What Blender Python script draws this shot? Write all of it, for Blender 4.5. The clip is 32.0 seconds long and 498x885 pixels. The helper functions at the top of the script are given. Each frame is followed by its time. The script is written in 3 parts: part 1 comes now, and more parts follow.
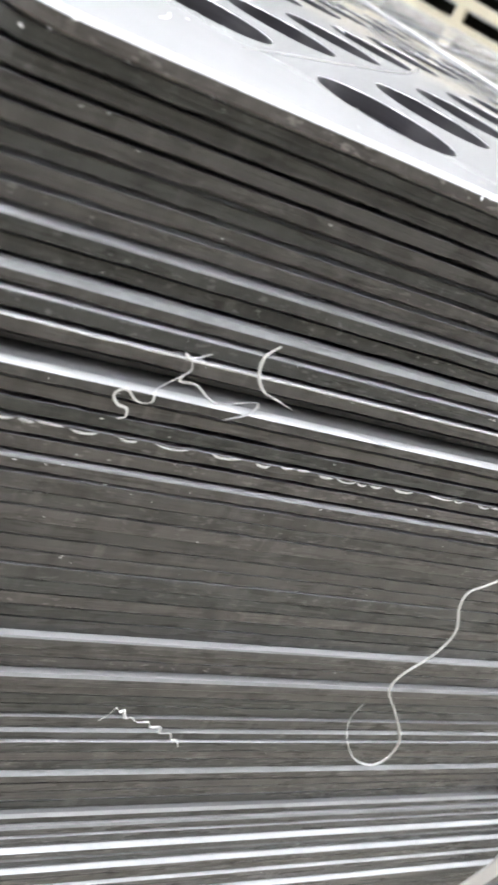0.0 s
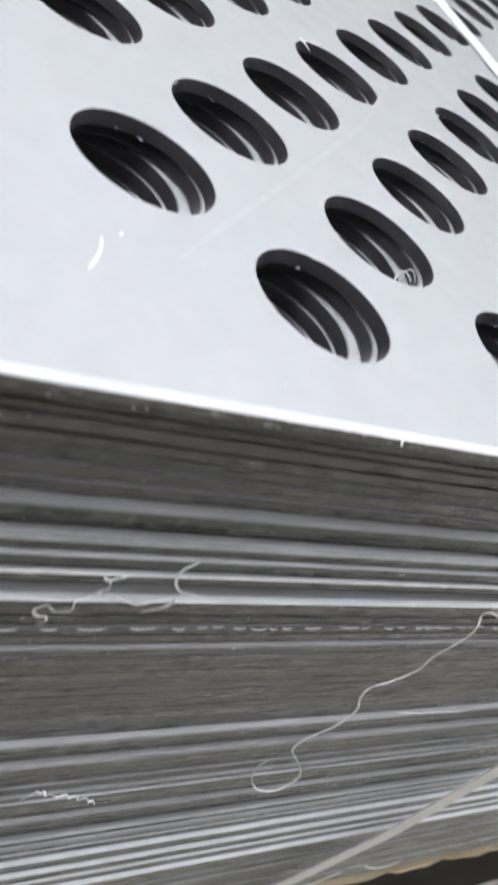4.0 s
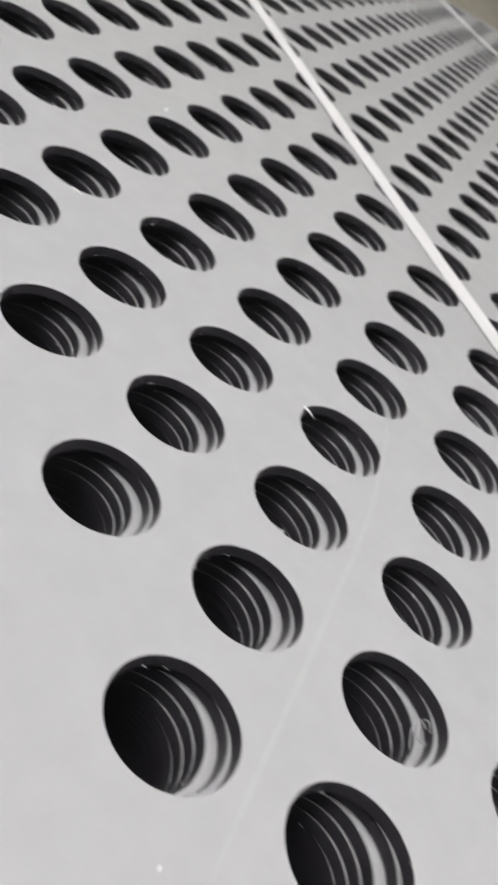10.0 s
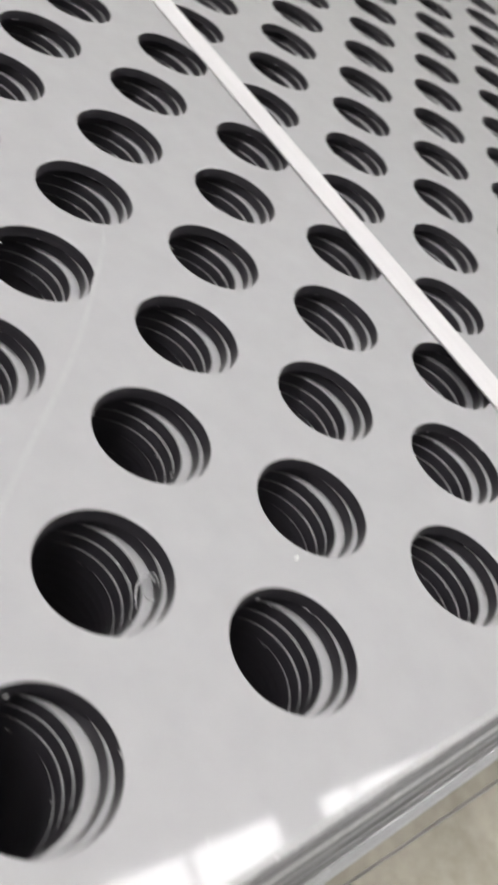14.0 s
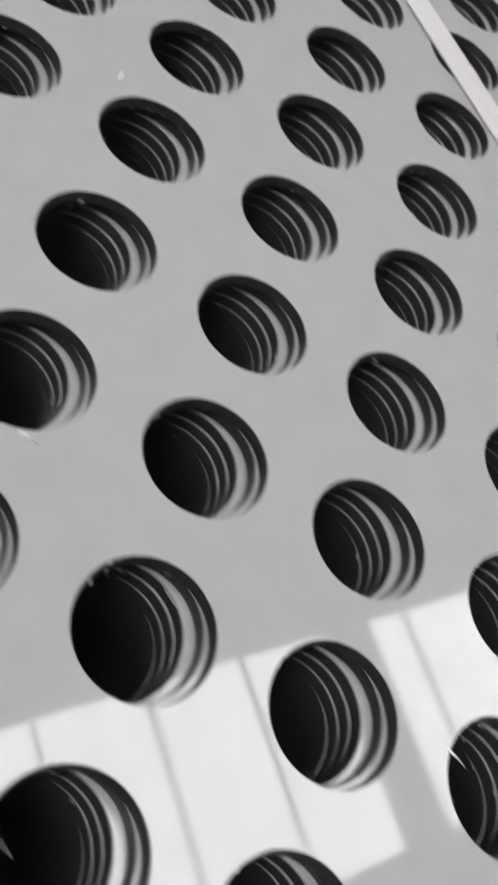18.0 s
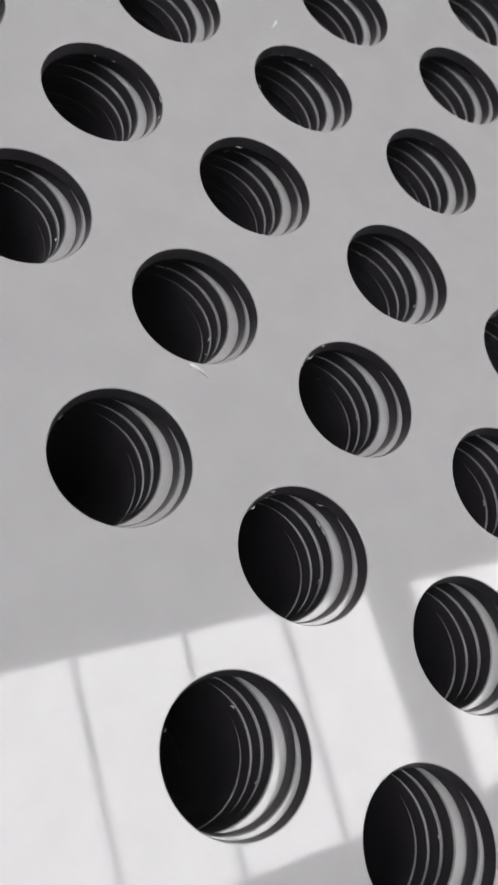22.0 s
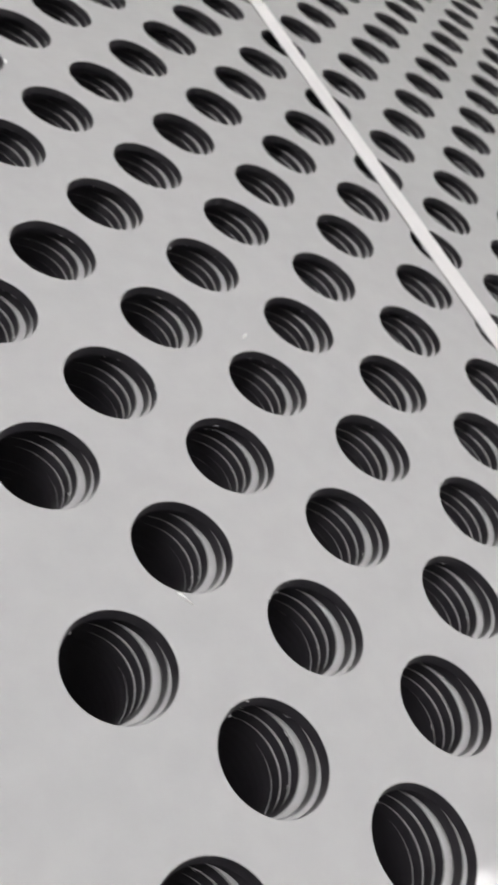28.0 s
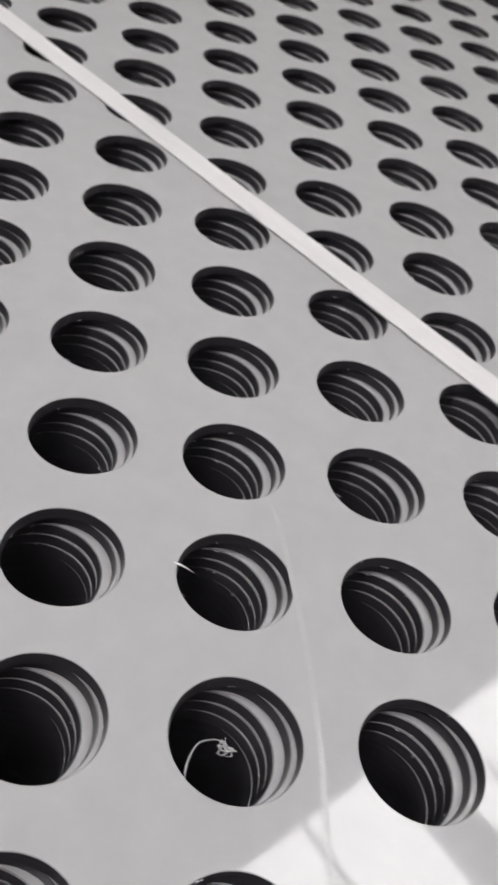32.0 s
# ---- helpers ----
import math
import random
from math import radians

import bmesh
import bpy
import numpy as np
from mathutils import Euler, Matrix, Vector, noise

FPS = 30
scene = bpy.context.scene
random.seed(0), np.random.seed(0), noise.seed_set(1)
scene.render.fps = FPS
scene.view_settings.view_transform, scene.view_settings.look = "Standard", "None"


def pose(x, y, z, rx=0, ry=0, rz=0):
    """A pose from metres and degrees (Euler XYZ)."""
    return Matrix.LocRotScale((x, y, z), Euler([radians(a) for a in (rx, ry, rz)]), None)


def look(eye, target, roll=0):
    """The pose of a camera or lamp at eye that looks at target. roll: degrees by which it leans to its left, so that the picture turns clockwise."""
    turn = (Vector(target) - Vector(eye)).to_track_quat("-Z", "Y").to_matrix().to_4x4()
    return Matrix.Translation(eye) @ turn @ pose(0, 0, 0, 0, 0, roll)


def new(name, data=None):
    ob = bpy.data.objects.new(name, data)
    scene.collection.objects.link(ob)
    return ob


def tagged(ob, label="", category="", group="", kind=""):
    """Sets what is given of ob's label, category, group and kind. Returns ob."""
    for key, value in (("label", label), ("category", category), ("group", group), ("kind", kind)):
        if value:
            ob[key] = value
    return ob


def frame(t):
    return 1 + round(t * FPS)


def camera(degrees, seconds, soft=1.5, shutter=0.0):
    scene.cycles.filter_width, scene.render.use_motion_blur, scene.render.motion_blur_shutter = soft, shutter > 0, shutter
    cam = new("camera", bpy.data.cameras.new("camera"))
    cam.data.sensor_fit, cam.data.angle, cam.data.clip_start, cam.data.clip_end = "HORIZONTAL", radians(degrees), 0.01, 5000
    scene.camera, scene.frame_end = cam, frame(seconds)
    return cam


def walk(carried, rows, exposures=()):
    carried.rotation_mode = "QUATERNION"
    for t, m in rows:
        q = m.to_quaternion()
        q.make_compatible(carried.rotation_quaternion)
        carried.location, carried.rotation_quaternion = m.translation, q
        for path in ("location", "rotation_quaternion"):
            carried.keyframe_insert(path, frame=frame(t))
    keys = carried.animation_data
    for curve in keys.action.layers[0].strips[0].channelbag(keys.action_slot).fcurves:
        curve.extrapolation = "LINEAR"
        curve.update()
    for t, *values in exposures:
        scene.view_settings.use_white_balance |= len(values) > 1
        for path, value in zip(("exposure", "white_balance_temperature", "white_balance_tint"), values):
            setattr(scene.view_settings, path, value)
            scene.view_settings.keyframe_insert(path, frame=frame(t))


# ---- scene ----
# Lengths of the stack are counted in B, the distance between hole centres along a row.
B = 0.060
ZT = 0.430          # height of the top sheet's upper face over the floor
TH = 0.0593         # one sheet with the air under it, in B

cam = camera(30.78, 32.0, soft=2.7, shutter=0.6)
cam.data.dof.use_dof = True
cam.data.dof.focus_distance = 0.20
cam.data.dof.aperture_fstop = 50.0
# seconds; eye in B from the first hole of the front row; yaw, pitch, roll in degrees
ROWS = [
    (0, -1.627, -2.533, 0.342, -35.14, -27.79, 29.60),
    (0.5, -1.658, -2.532, 0.319, -38.48, -25.97, 30.65),
    (1, -1.603, -2.555, 0.323, -39.93, -27.60, 31.43),
    (1.5, -1.576, -2.633, 0.385, -40.63, -27.55, 32.75),
    (2, -1.573, -2.601, 0.410, -43.26, -27.61, 33.86),
    (2.5, -1.601, -2.605, 0.456, -44.04, -27.36, 34.57),
    (3, -1.601, -2.394, 0.635, -43.28, -31.32, 35.32),
    (3.5, -1.704, -2.095, 0.955, -44.75, -34.54, 38.27),
    (5.5, -1.823, -1.320, 1.734, -46.74, -36.60, 38.42),
    (6, -1.911, -1.229, 1.887, -47.62, -35.13, 38.79),
    (6.5, -1.954, -1.252, 2.053, -47.24, -35.12, 37.88),
    (7, -1.973, -1.224, 2.129, -47.49, -34.27, 37.42),
    (7.5, -2.046, -1.202, 2.290, -46.78, -33.37, 37.09),
    (8, -2.165, -0.988, 2.367, -47.49, -33.01, 38.22),
    (8.5, -2.272, -0.898, 2.472, -45.13, -32.82, 37.05),
    (9, -2.387, -0.577, 2.433, -44.44, -33.20, 37.50),
    (9.5, -2.289, -0.575, 2.301, -42.26, -32.80, 36.15),
    (10, -2.105, -0.677, 2.303, -43.96, -33.04, 36.33),
    (10.5, -1.860, -0.892, 2.301, -46.33, -33.05, 36.42),
    (11, -1.707, -0.910, 2.324, -49.25, -33.01, 36.87),
    (11.5, -1.616, -1.075, 2.356, -49.08, -31.38, 34.98),
    (12, -1.551, -1.097, 2.309, -50.62, -30.88, 34.88),
    (12.5, -1.419, -1.184, 2.242, -52.26, -31.99, 34.44),
    (13, -1.348, -1.122, 2.223, -54.61, -33.36, 33.94),
    (13.5, -1.156, -1.076, 2.143, -57.07, -34.91, 32.85),
    (14, -1.063, -0.639, 2.353, -58.75, -39.12, 33.52),
    (14.5, -1.228, -0.093, 2.611, -60.43, -42.27, 36.22),
    (16.5, -1.076, 1.285, 2.769, -66.26, -50.16, 42.03),
    (17, -1.018, 1.665, 2.597, -66.61, -51.07, 42.97),
    (17.5, -1.130, 1.969, 2.585, -64.23, -50.21, 41.50),
    (18, -1.244, 2.574, 2.655, -64.37, -50.95, 42.12),
    (18.5, -1.540, 2.835, 2.820, -59.34, -46.32, 39.07),
    (19, -1.754, 2.757, 2.924, -57.21, -41.68, 37.20),
    (19.5, -1.844, 2.520, 3.029, -53.90, -38.37, 34.40),
    (20, -1.938, 2.508, 3.160, -53.53, -38.14, 33.82),
    (20.5, -1.898, 2.464, 2.974, -54.76, -41.84, 35.80),
    (21, -1.789, 2.580, 2.792, -61.89, -48.02, 42.69),
    (21.5, -1.709, 2.622, 2.568, -64.30, -52.19, 45.32),
    (22, -1.669, 2.639, 2.615, -64.14, -55.13, 44.93),
    (22.5, -1.891, 2.362, 2.787, -57.78, -48.87, 39.99),
    (23, -2.052, 2.114, 3.040, -54.04, -45.50, 36.15),
    (23.5, -2.273, 1.812, 3.203, -51.17, -41.03, 34.23),
    (24, -2.411, 1.759, 3.326, -49.59, -39.17, 33.34),
    (24.5, -2.470, 1.619, 3.354, -47.17, -35.75, 31.45),
    (25, -2.635, 1.717, 3.403, -46.98, -35.74, 32.66),
    (25.5, -2.800, 1.997, 3.320, -43.81, -36.92, 31.93),
    (27.5, -2.338, 2.271, 3.023, -48.07, -38.36, 34.73),
    (28, -2.147, 2.220, 3.001, -49.94, -39.40, 34.60),
    (28.5, -1.912, 2.046, 2.832, -50.90, -38.70, 34.70),
    (29, -1.639, 1.985, 2.887, -54.13, -40.03, 33.76),
    (29.5, -1.418, 1.699, 2.751, -55.99, -38.13, 32.06),
    (30, -1.301, 1.489, 2.842, -58.05, -39.52, 30.39),
    (30.5, -1.265, 1.351, 2.826, -59.47, -39.82, 28.45),
    (31, -1.175, 1.176, 2.833, -60.75, -41.14, 25.53),
    (31.5, -1.169, 0.906, 2.899, -61.29, -41.53, 23.11),
    (32, -1.159, 0.865, 2.880, -59.10, -41.36, 19.35),
]


def eye_pose(x, y, z, yaw, pitch, roll):
    a, p = radians(yaw), radians(pitch)
    eye = Vector((x * B, y * B, ZT + z * B))
    return look(eye, eye + Vector((-math.sin(a) * math.cos(p), math.cos(a) * math.cos(p), math.sin(p))), roll)


walk(cam, [(t, eye_pose(*r)) for t, *r in ROWS],
     exposures=[(0.0, 1.26, 6100, 10), (2.5, 1.22, 6080, 10.5), (3.5, 0.74, 6000, 9.5), (4.2, 0.5, 6080, 10), (5.5, 0.26, 6200, 10.5), (7.0, 0.15, 6350, 10.5), (9.0, 0.09, 6480, 10.5), (13.5, 0.07, 6560, 11),
                (14.0, 0.04, 6560, 11), (14.5, -0.16, 6540, 11),
                (16.5, -0.31, 6500, 11.5), (22.0, -0.38, 6500, 11.5), (24.0, -0.35, 6560, 12), (25.0, -0.14, 6560, 12), (25.5, -0.07, 6560, 11.5), (28.0, -0.09, 6560, 10.5), (30.0, -0.12, 6560, 12), (32.0, -0.25, 6560, 12.5)])

# ---- light ----
world = bpy.data.worlds.new("world")
scene.world = world
world.use_nodes = True
wn = world.node_tree.nodes
sky = wn.new("ShaderNodeTexSky")
sky.sky_type = "NISHITA"
sky.sun_disc = False
sky.sun_elevation = radians(50)
sky.sun_rotation = radians(200)
world.node_tree.links.new(sky.outputs[0], wn["Background"].inputs[0])
wn["Background"].inputs[1].default_value = 0.1
SKYLIGHT = 10.6
WINDOW = 0.8


# ---- materials ----
def material(name, base, rough=0.5, metal=0.0, spec=0.5, emit=None):
    m = bpy.data.materials.new(name)
    m.use_nodes = True
    b = m.node_tree.nodes["Principled BSDF"]
    b.inputs["Base Color"].default_value = (*base, 1)
    b.inputs["Roughness"].default_value = rough
    b.inputs["Metallic"].default_value = metal
    b.inputs["Specular IOR Level"].default_value = spec
    if emit:
        b.inputs["Emission Color"].default_value = (*emit[0], 1)
        b.inputs["Emission Strength"].default_value = emit[1]
    return m


def node(m, kind, **values):
    n = m.node_tree.nodes.new(kind)
    for k, v in values.items():
        n.inputs[k].default_value = v
    return n


def link(m, a, b):
    m.node_tree.links.new(a, b)


def coords(m, scale=(1, 1, 1)):
    tc = node(m, "ShaderNodeTexCoord")
    mp = node(m, "ShaderNodeMapping")
    mp.inputs["Scale"].default_value = scale
    link(m, tc.outputs["Object"], mp.inputs["Vector"])
    return mp.outputs["Vector"]


def own_coords(m, scale=(1, 1, 1)):
    """Object coordinates moved by a random step for each object."""
    info, tc, mp = node(m, "ShaderNodeObjectInfo"), node(m, "ShaderNodeTexCoord"), node(m, "ShaderNodeMapping")
    mul, add = node(m, "ShaderNodeMath"), node(m, "ShaderNodeVectorMath")
    mul.operation, add.operation = "MULTIPLY", "ADD"
    mul.inputs[1].default_value = 40.0
    link(m, info.outputs["Random"], mul.inputs[0])
    link(m, tc.outputs["Object"], add.inputs[0])
    link(m, mul.outputs[0], add.inputs[1])
    mp.inputs["Scale"].default_value = scale
    link(m, add.outputs[0], mp.inputs["Vector"])
    return mp.outputs["Vector"]


def noise_tex(m, vec, scale, detail=4.0, rough=0.55):
    n = node(m, "ShaderNodeTexNoise", Scale=scale, Detail=detail, Roughness=rough)
    link(m, vec, n.inputs["Vector"])
    return n.outputs["Fac"]


def ramp(m, fac, stops):
    r = node(m, "ShaderNodeValToRGB")
    e = r.color_ramp.elements
    while len(e) < len(stops):
        e.new(0.5)
    for el, (p, c) in zip(e, stops):
        el.position = p
        el.color = (*c, 1) if len(c) == 3 else c
    link(m, fac, r.inputs["Fac"])
    return r.outputs["Color"]


def bump(m, height, strength, distance, normal=None):
    b = node(m, "ShaderNodeBump", Strength=strength, Distance=distance)
    link(m, height, b.inputs["Height"])
    if normal is not None:
        link(m, normal, b.inputs["Normal"])
    return b.outputs["Normal"]


def mix(m, fac, a, b, mode="MIX"):
    n = m.node_tree.nodes.new("ShaderNodeMix")
    n.data_type, n.blend_type = "RGBA", mode
    for value, socket in ((fac, n.inputs[0]), (a, n.inputs[6]), (b, n.inputs[7])):
        if isinstance(value, (int, float)):
            socket.default_value = value
        elif isinstance(value, tuple):
            socket.default_value = (*value, 1)
        else:
            link(m, value, socket)
    return n.outputs[2]


def bsdf(m):
    return m.node_tree.nodes["Principled BSDF"].inputs


def sheet_face():
    m = material("sheet_face_grey_plastic", (0.5, 0.49, 0.5), 0.04)
    v = coords(m)
    big = noise_tex(m, v, 3.0, 3)
    fine = noise_tex(m, v, 90.0, 5)
    c = mix(m, big, (0.345, 0.349, 0.358), (0.384, 0.374, 0.382))
    c = mix(m, 0.05, c, ramp(m, fine, [(0.35, (0.3, 0.3, 0.3)), (0.7, (0.7, 0.7, 0.7))]))
    dust = ramp(m, noise_tex(m, v, 700.0, 2), [(0.78, (0, 0, 0)), (0.84, (0.6, 0.6, 0.6))])
    c = mix(m, dust, c, (0.5, 0.5, 0.51))
    link(m, c, bsdf(m)["Base Color"])
    link(m, ramp(m, noise_tex(m, v, 25.0, 4), [(0.3, (0.025,) * 3), (0.75, (0.06,) * 3)]), bsdf(m)["Roughness"])
    wave = noise_tex(m, coords(m, (1, 0.45, 1)), 9.0, 2, 0.4)
    n0 = bump(m, noise_tex(m, v, 2.2, 1, 0.3), 0.06, 0.02)
    n1 = bump(m, wave, 0.06, 0.002, n0)
    link(m, bump(m, fine, 0.01, 0.0002, n1), bsdf(m)["Normal"])
    return m


def sheet_edge():
    """Sawn outer edge: dull, streaked along the cut, with pale flecks."""
    m = material("sheet_sawn_edge", (0.05, 0.05, 0.05), 0.35, spec=0.3)
    streak = noise_tex(m, own_coords(m, (4, 4, 220)), 6.0, 4)
    blot = noise_tex(m, own_coords(m, (1, 1, 9)), 34.0, 4)
    fleck = noise_tex(m, own_coords(m, (1, 1, 2.5)), 420.0, 3)
    patch = noise_tex(m, own_coords(m, (1, 1, 6)), 7.0, 2)
    info = node(m, "ShaderNodeObjectInfo")
    saw = noise_tex(m, own_coords(m, (1, 1, 0.25)), 190.0, 3)
    slant = node(m, "ShaderNodeMapping")
    slant.inputs["Rotation"].default_value = (0, radians(35), 0)
    slant.inputs["Scale"].default_value = (260, 20, 16)
    link(m, own_coords(m), slant.inputs["Vector"])
    stroke = noise_tex(m, slant.outputs["Vector"], 1.0, 2)
    swipes = mix(m, 1.0, ramp(m, stroke, [(0.60, (0, 0, 0)), (0.72, (0.5, 0.5, 0.5))]), ramp(m, noise_tex(m, own_coords(m), 45.0, 2), [(0.5, (0, 0, 0)), (0.62, (1, 1, 1))]), "MULTIPLY")
    c = mix(m, streak, (0.053, 0.0533, 0.0530), (0.099, 0.0990, 0.0985))
    c = mix(m, 1.0, c, ramp(m, saw, [(0.35, (0.75,) * 3), (0.66, (1.35,) * 3)]), "MULTIPLY")
    c = mix(m, ramp(m, blot, [(0.45, (0, 0, 0)), (0.72, (0.6, 0.6, 0.6))]), c, (0.108, 0.1095, 0.109))
    fl = mix(m, 1.0, ramp(m, fleck, [(0.59, (0, 0, 0)), (0.67, (0.85, 0.85, 0.85))]), ramp(m, patch, [(0.42, (0, 0, 0)), (0.66, (1, 1, 1))]), "MULTIPLY")
    c = mix(m, swipes, c, (0.20, 0.198, 0.195))
    c = mix(m, fl, c, (0.26, 0.26, 0.265))
    hue = mix(m, info.outputs["Random"], (0.60, 0.61, 0.59), (1.12, 1.02, 0.98))
    link(m, mix(m, 1.0, c, hue, "MULTIPLY"), bsdf(m)["Base Color"])
    link(m, ramp(m, blot, [(0.3, (0.2,) * 3), (0.8, (0.42,) * 3)]), bsdf(m)["Roughness"])
    link(m, bump(m, streak, 0.35, 0.0006), bsdf(m)["Normal"])
    return m


def sheet_bore():
    """Drilled wall of a hole, ringed by the drill; shade inside the hole darkens its colour."""
    m = material("sheet_shaded_drilled_wall", (0.014, 0.0135, 0.0145), 0.28, spec=0.5)
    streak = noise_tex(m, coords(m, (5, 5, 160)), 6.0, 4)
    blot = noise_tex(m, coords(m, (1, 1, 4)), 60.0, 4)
    # darker than the sawn edge, to stand in for shade in the hole
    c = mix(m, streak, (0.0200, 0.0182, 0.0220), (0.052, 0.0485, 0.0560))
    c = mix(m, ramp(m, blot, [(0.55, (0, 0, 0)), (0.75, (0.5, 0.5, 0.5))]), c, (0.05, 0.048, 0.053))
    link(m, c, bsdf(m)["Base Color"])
    link(m, bump(m, streak, 0.25, 0.0004), bsdf(m)["Normal"])
    return m


def simple_noise(name, a, b, scale, rough, depth=0.2, dist=0.002, stretch=(1, 1, 1), spec=0.5):
    m = material(name, a, rough, spec=spec)
    v = coords(m, stretch)
    f = noise_tex(m, v, scale, 6, 0.6)
    g = noise_tex(m, v, scale * 7.3, 4, 0.6)
    both = mix(m, 0.35, f, g)
    link(m, ramp(m, both, [(0.32, a), (0.7, b)]), bsdf(m)["Base Color"])
    link(m, bump(m, both, depth, dist), bsdf(m)["Normal"])
    return m


FACE, EDGE, BORE = sheet_face(), sheet_edge(), sheet_bore()
BURR = simple_noise("whitened_arris_plastic", (0.38, 0.38, 0.39), (0.46, 0.46, 0.46), 120, 0.4)
# pale burred arris, with the light its ledge catches put into the colour
LEDGE_LIT = simple_noise("pale_ledge_lit_arris_plastic", (0.40, 0.41, 0.42), (0.54, 0.55, 0.56), 160, 0.3, 0.4, 0.0006, (0.4, 1, 1))
# weaker ledge light on arrises; on hole rims it paints the shade inside
HALF_LIT = simple_noise("half_lit_rounded_arris_plastic", (0.15, 0.152, 0.155), (0.29, 0.292, 0.297), 110, 0.42, 0.4, 0.0006, (0.4, 1, 1))
STRAP = simple_noise("white_strap_plastic", (0.53, 0.52, 0.53), (0.63, 0.615, 0.62), 60, 0.4, 0.3, 0.0004, (1, 0.15, 1))
SWARF = simple_noise("pale_swarf_plastic", (0.58, 0.58, 0.59), (0.78, 0.78, 0.78), 90, 0.35)
FLAKE = simple_noise("torn_plastic_flakes", (0.30, 0.30, 0.31), (0.55, 0.55, 0.56), 90, 0.4)
SCUFF = simple_noise("scuffed_plastic", (0.365, 0.367, 0.375), (0.405, 0.402, 0.41), 150, 0.13)
CREAM = simple_noise("pale_new_wood", (0.72, 0.65, 0.48), (0.86, 0.8, 0.65), 7, 0.65, 0.3, 0.002, (1, 8, 8))
# near-black wood: the shade under decks and in slots is in its colour
SHADEWOOD = simple_noise("shade_dark_wood", (0.009, 0.009, 0.007), (0.026, 0.023, 0.018), 9, 0.9, 0.4, 0.002, (1, 8, 8), 0.1)
RAWEDGE = simple_noise("splintered_board_edge", (0.30, 0.235, 0.145), (0.52, 0.44, 0.31), 30, 0.75, 0.5, 0.002, (1, 8, 8))
BOARD = simple_noise("tan_chipboard", (0.25, 0.18, 0.10), (0.40, 0.31, 0.20), 60, 0.75, 0.5, 0.002)
CONCRETE = simple_noise("worn_concrete", (0.20, 0.182, 0.142), (0.43, 0.40, 0.335), 8.0, 0.75, 0.4, 0.004)
PLASTER = simple_noise("painted_wall", (0.55, 0.55, 0.53), (0.68, 0.68, 0.66), 1.2, 0.8)
ROOFING = simple_noise("grey_roof_sheet", (0.36, 0.37, 0.38), (0.45, 0.46, 0.47), 1.5, 0.6)
STEEL = simple_noise("painted_steel", (0.16, 0.17, 0.18), (0.24, 0.25, 0.26), 4, 0.5)
GLOW = material("translucent_rooflight_and_fill", (0.8, 0.8, 0.8), 0.5, emit=((0.992, 0.985, 0.978), SKYLIGHT))
PANE = material("bright_frosted_pane", (0.8, 0.8, 0.8), 0.4, emit=((0.72, 0.82, 1.0), WINDOW))


# ---- mesh helpers ----
def place(x, y, z=0.0):
    return Vector((x * B, y * B, ZT + z * B))


def mesh_from(name, verts, faces, mats, slots=None, smooth=None):
    me = bpy.data.meshes.new(name)
    me.from_pydata(verts, [], faces)
    for mt in mats:
        me.materials.append(mt)
    if slots is not None:
        me.polygons.foreach_set("material_index", np.asarray(slots, dtype=np.int32))
    if smooth is not None:
        me.polygons.foreach_set("use_smooth", np.asarray(smooth, dtype=bool))
    me.update()
    return me


def part(name, bm, mat, parent=None, label=""):
    me = bpy.data.meshes.new(name)
    bm.to_mesh(me)
    bm.free()
    me.materials.append(mat)
    ob = new(name, me)
    if parent:
        ob.parent = parent
    if label:
        tagged(ob, label)
    return ob


def box_bm(x0, x1, y0, y1, z0, z1, bevel=0.0, m=None, bm=None):
    bm = bm or bmesh.new()
    r = bmesh.ops.create_cube(bm, size=1.0)
    bmesh.ops.transform(bm, verts=r["verts"], matrix=Matrix.LocRotScale(
        ((x0 + x1) / 2, (y0 + y1) / 2, (z0 + z1) / 2), None, (x1 - x0, y1 - y0, z1 - z0)))
    if bevel:
        edges = list({e for v in r["verts"] for e in v.link_edges})
        bmesh.ops.bevel(bm, geom=edges, offset=bevel, segments=2, affect="EDGES")
    if m is not None:
        bmesh.ops.transform(bm, verts=bm.verts, matrix=m)
    return bm


def spline(points, steps):
    """Catmull-Rom through the points."""
    p = [Vector(q) for q in points]
    p = [2 * p[0] - p[1]] + p + [2 * p[-1] - p[-2]]
    out = []
    for k in range(1, len(p) - 2):
        a, b, c, d = p[k - 1:k + 3]
        for s in range(steps):
            t = s / steps
            out.append(0.5 * (2 * b + (c - a) * t + (2 * a - 5 * b + 4 * c - d) * t * t + (3 * b - a - 3 * c + d) * t ** 3))
    return out + [p[-2]]


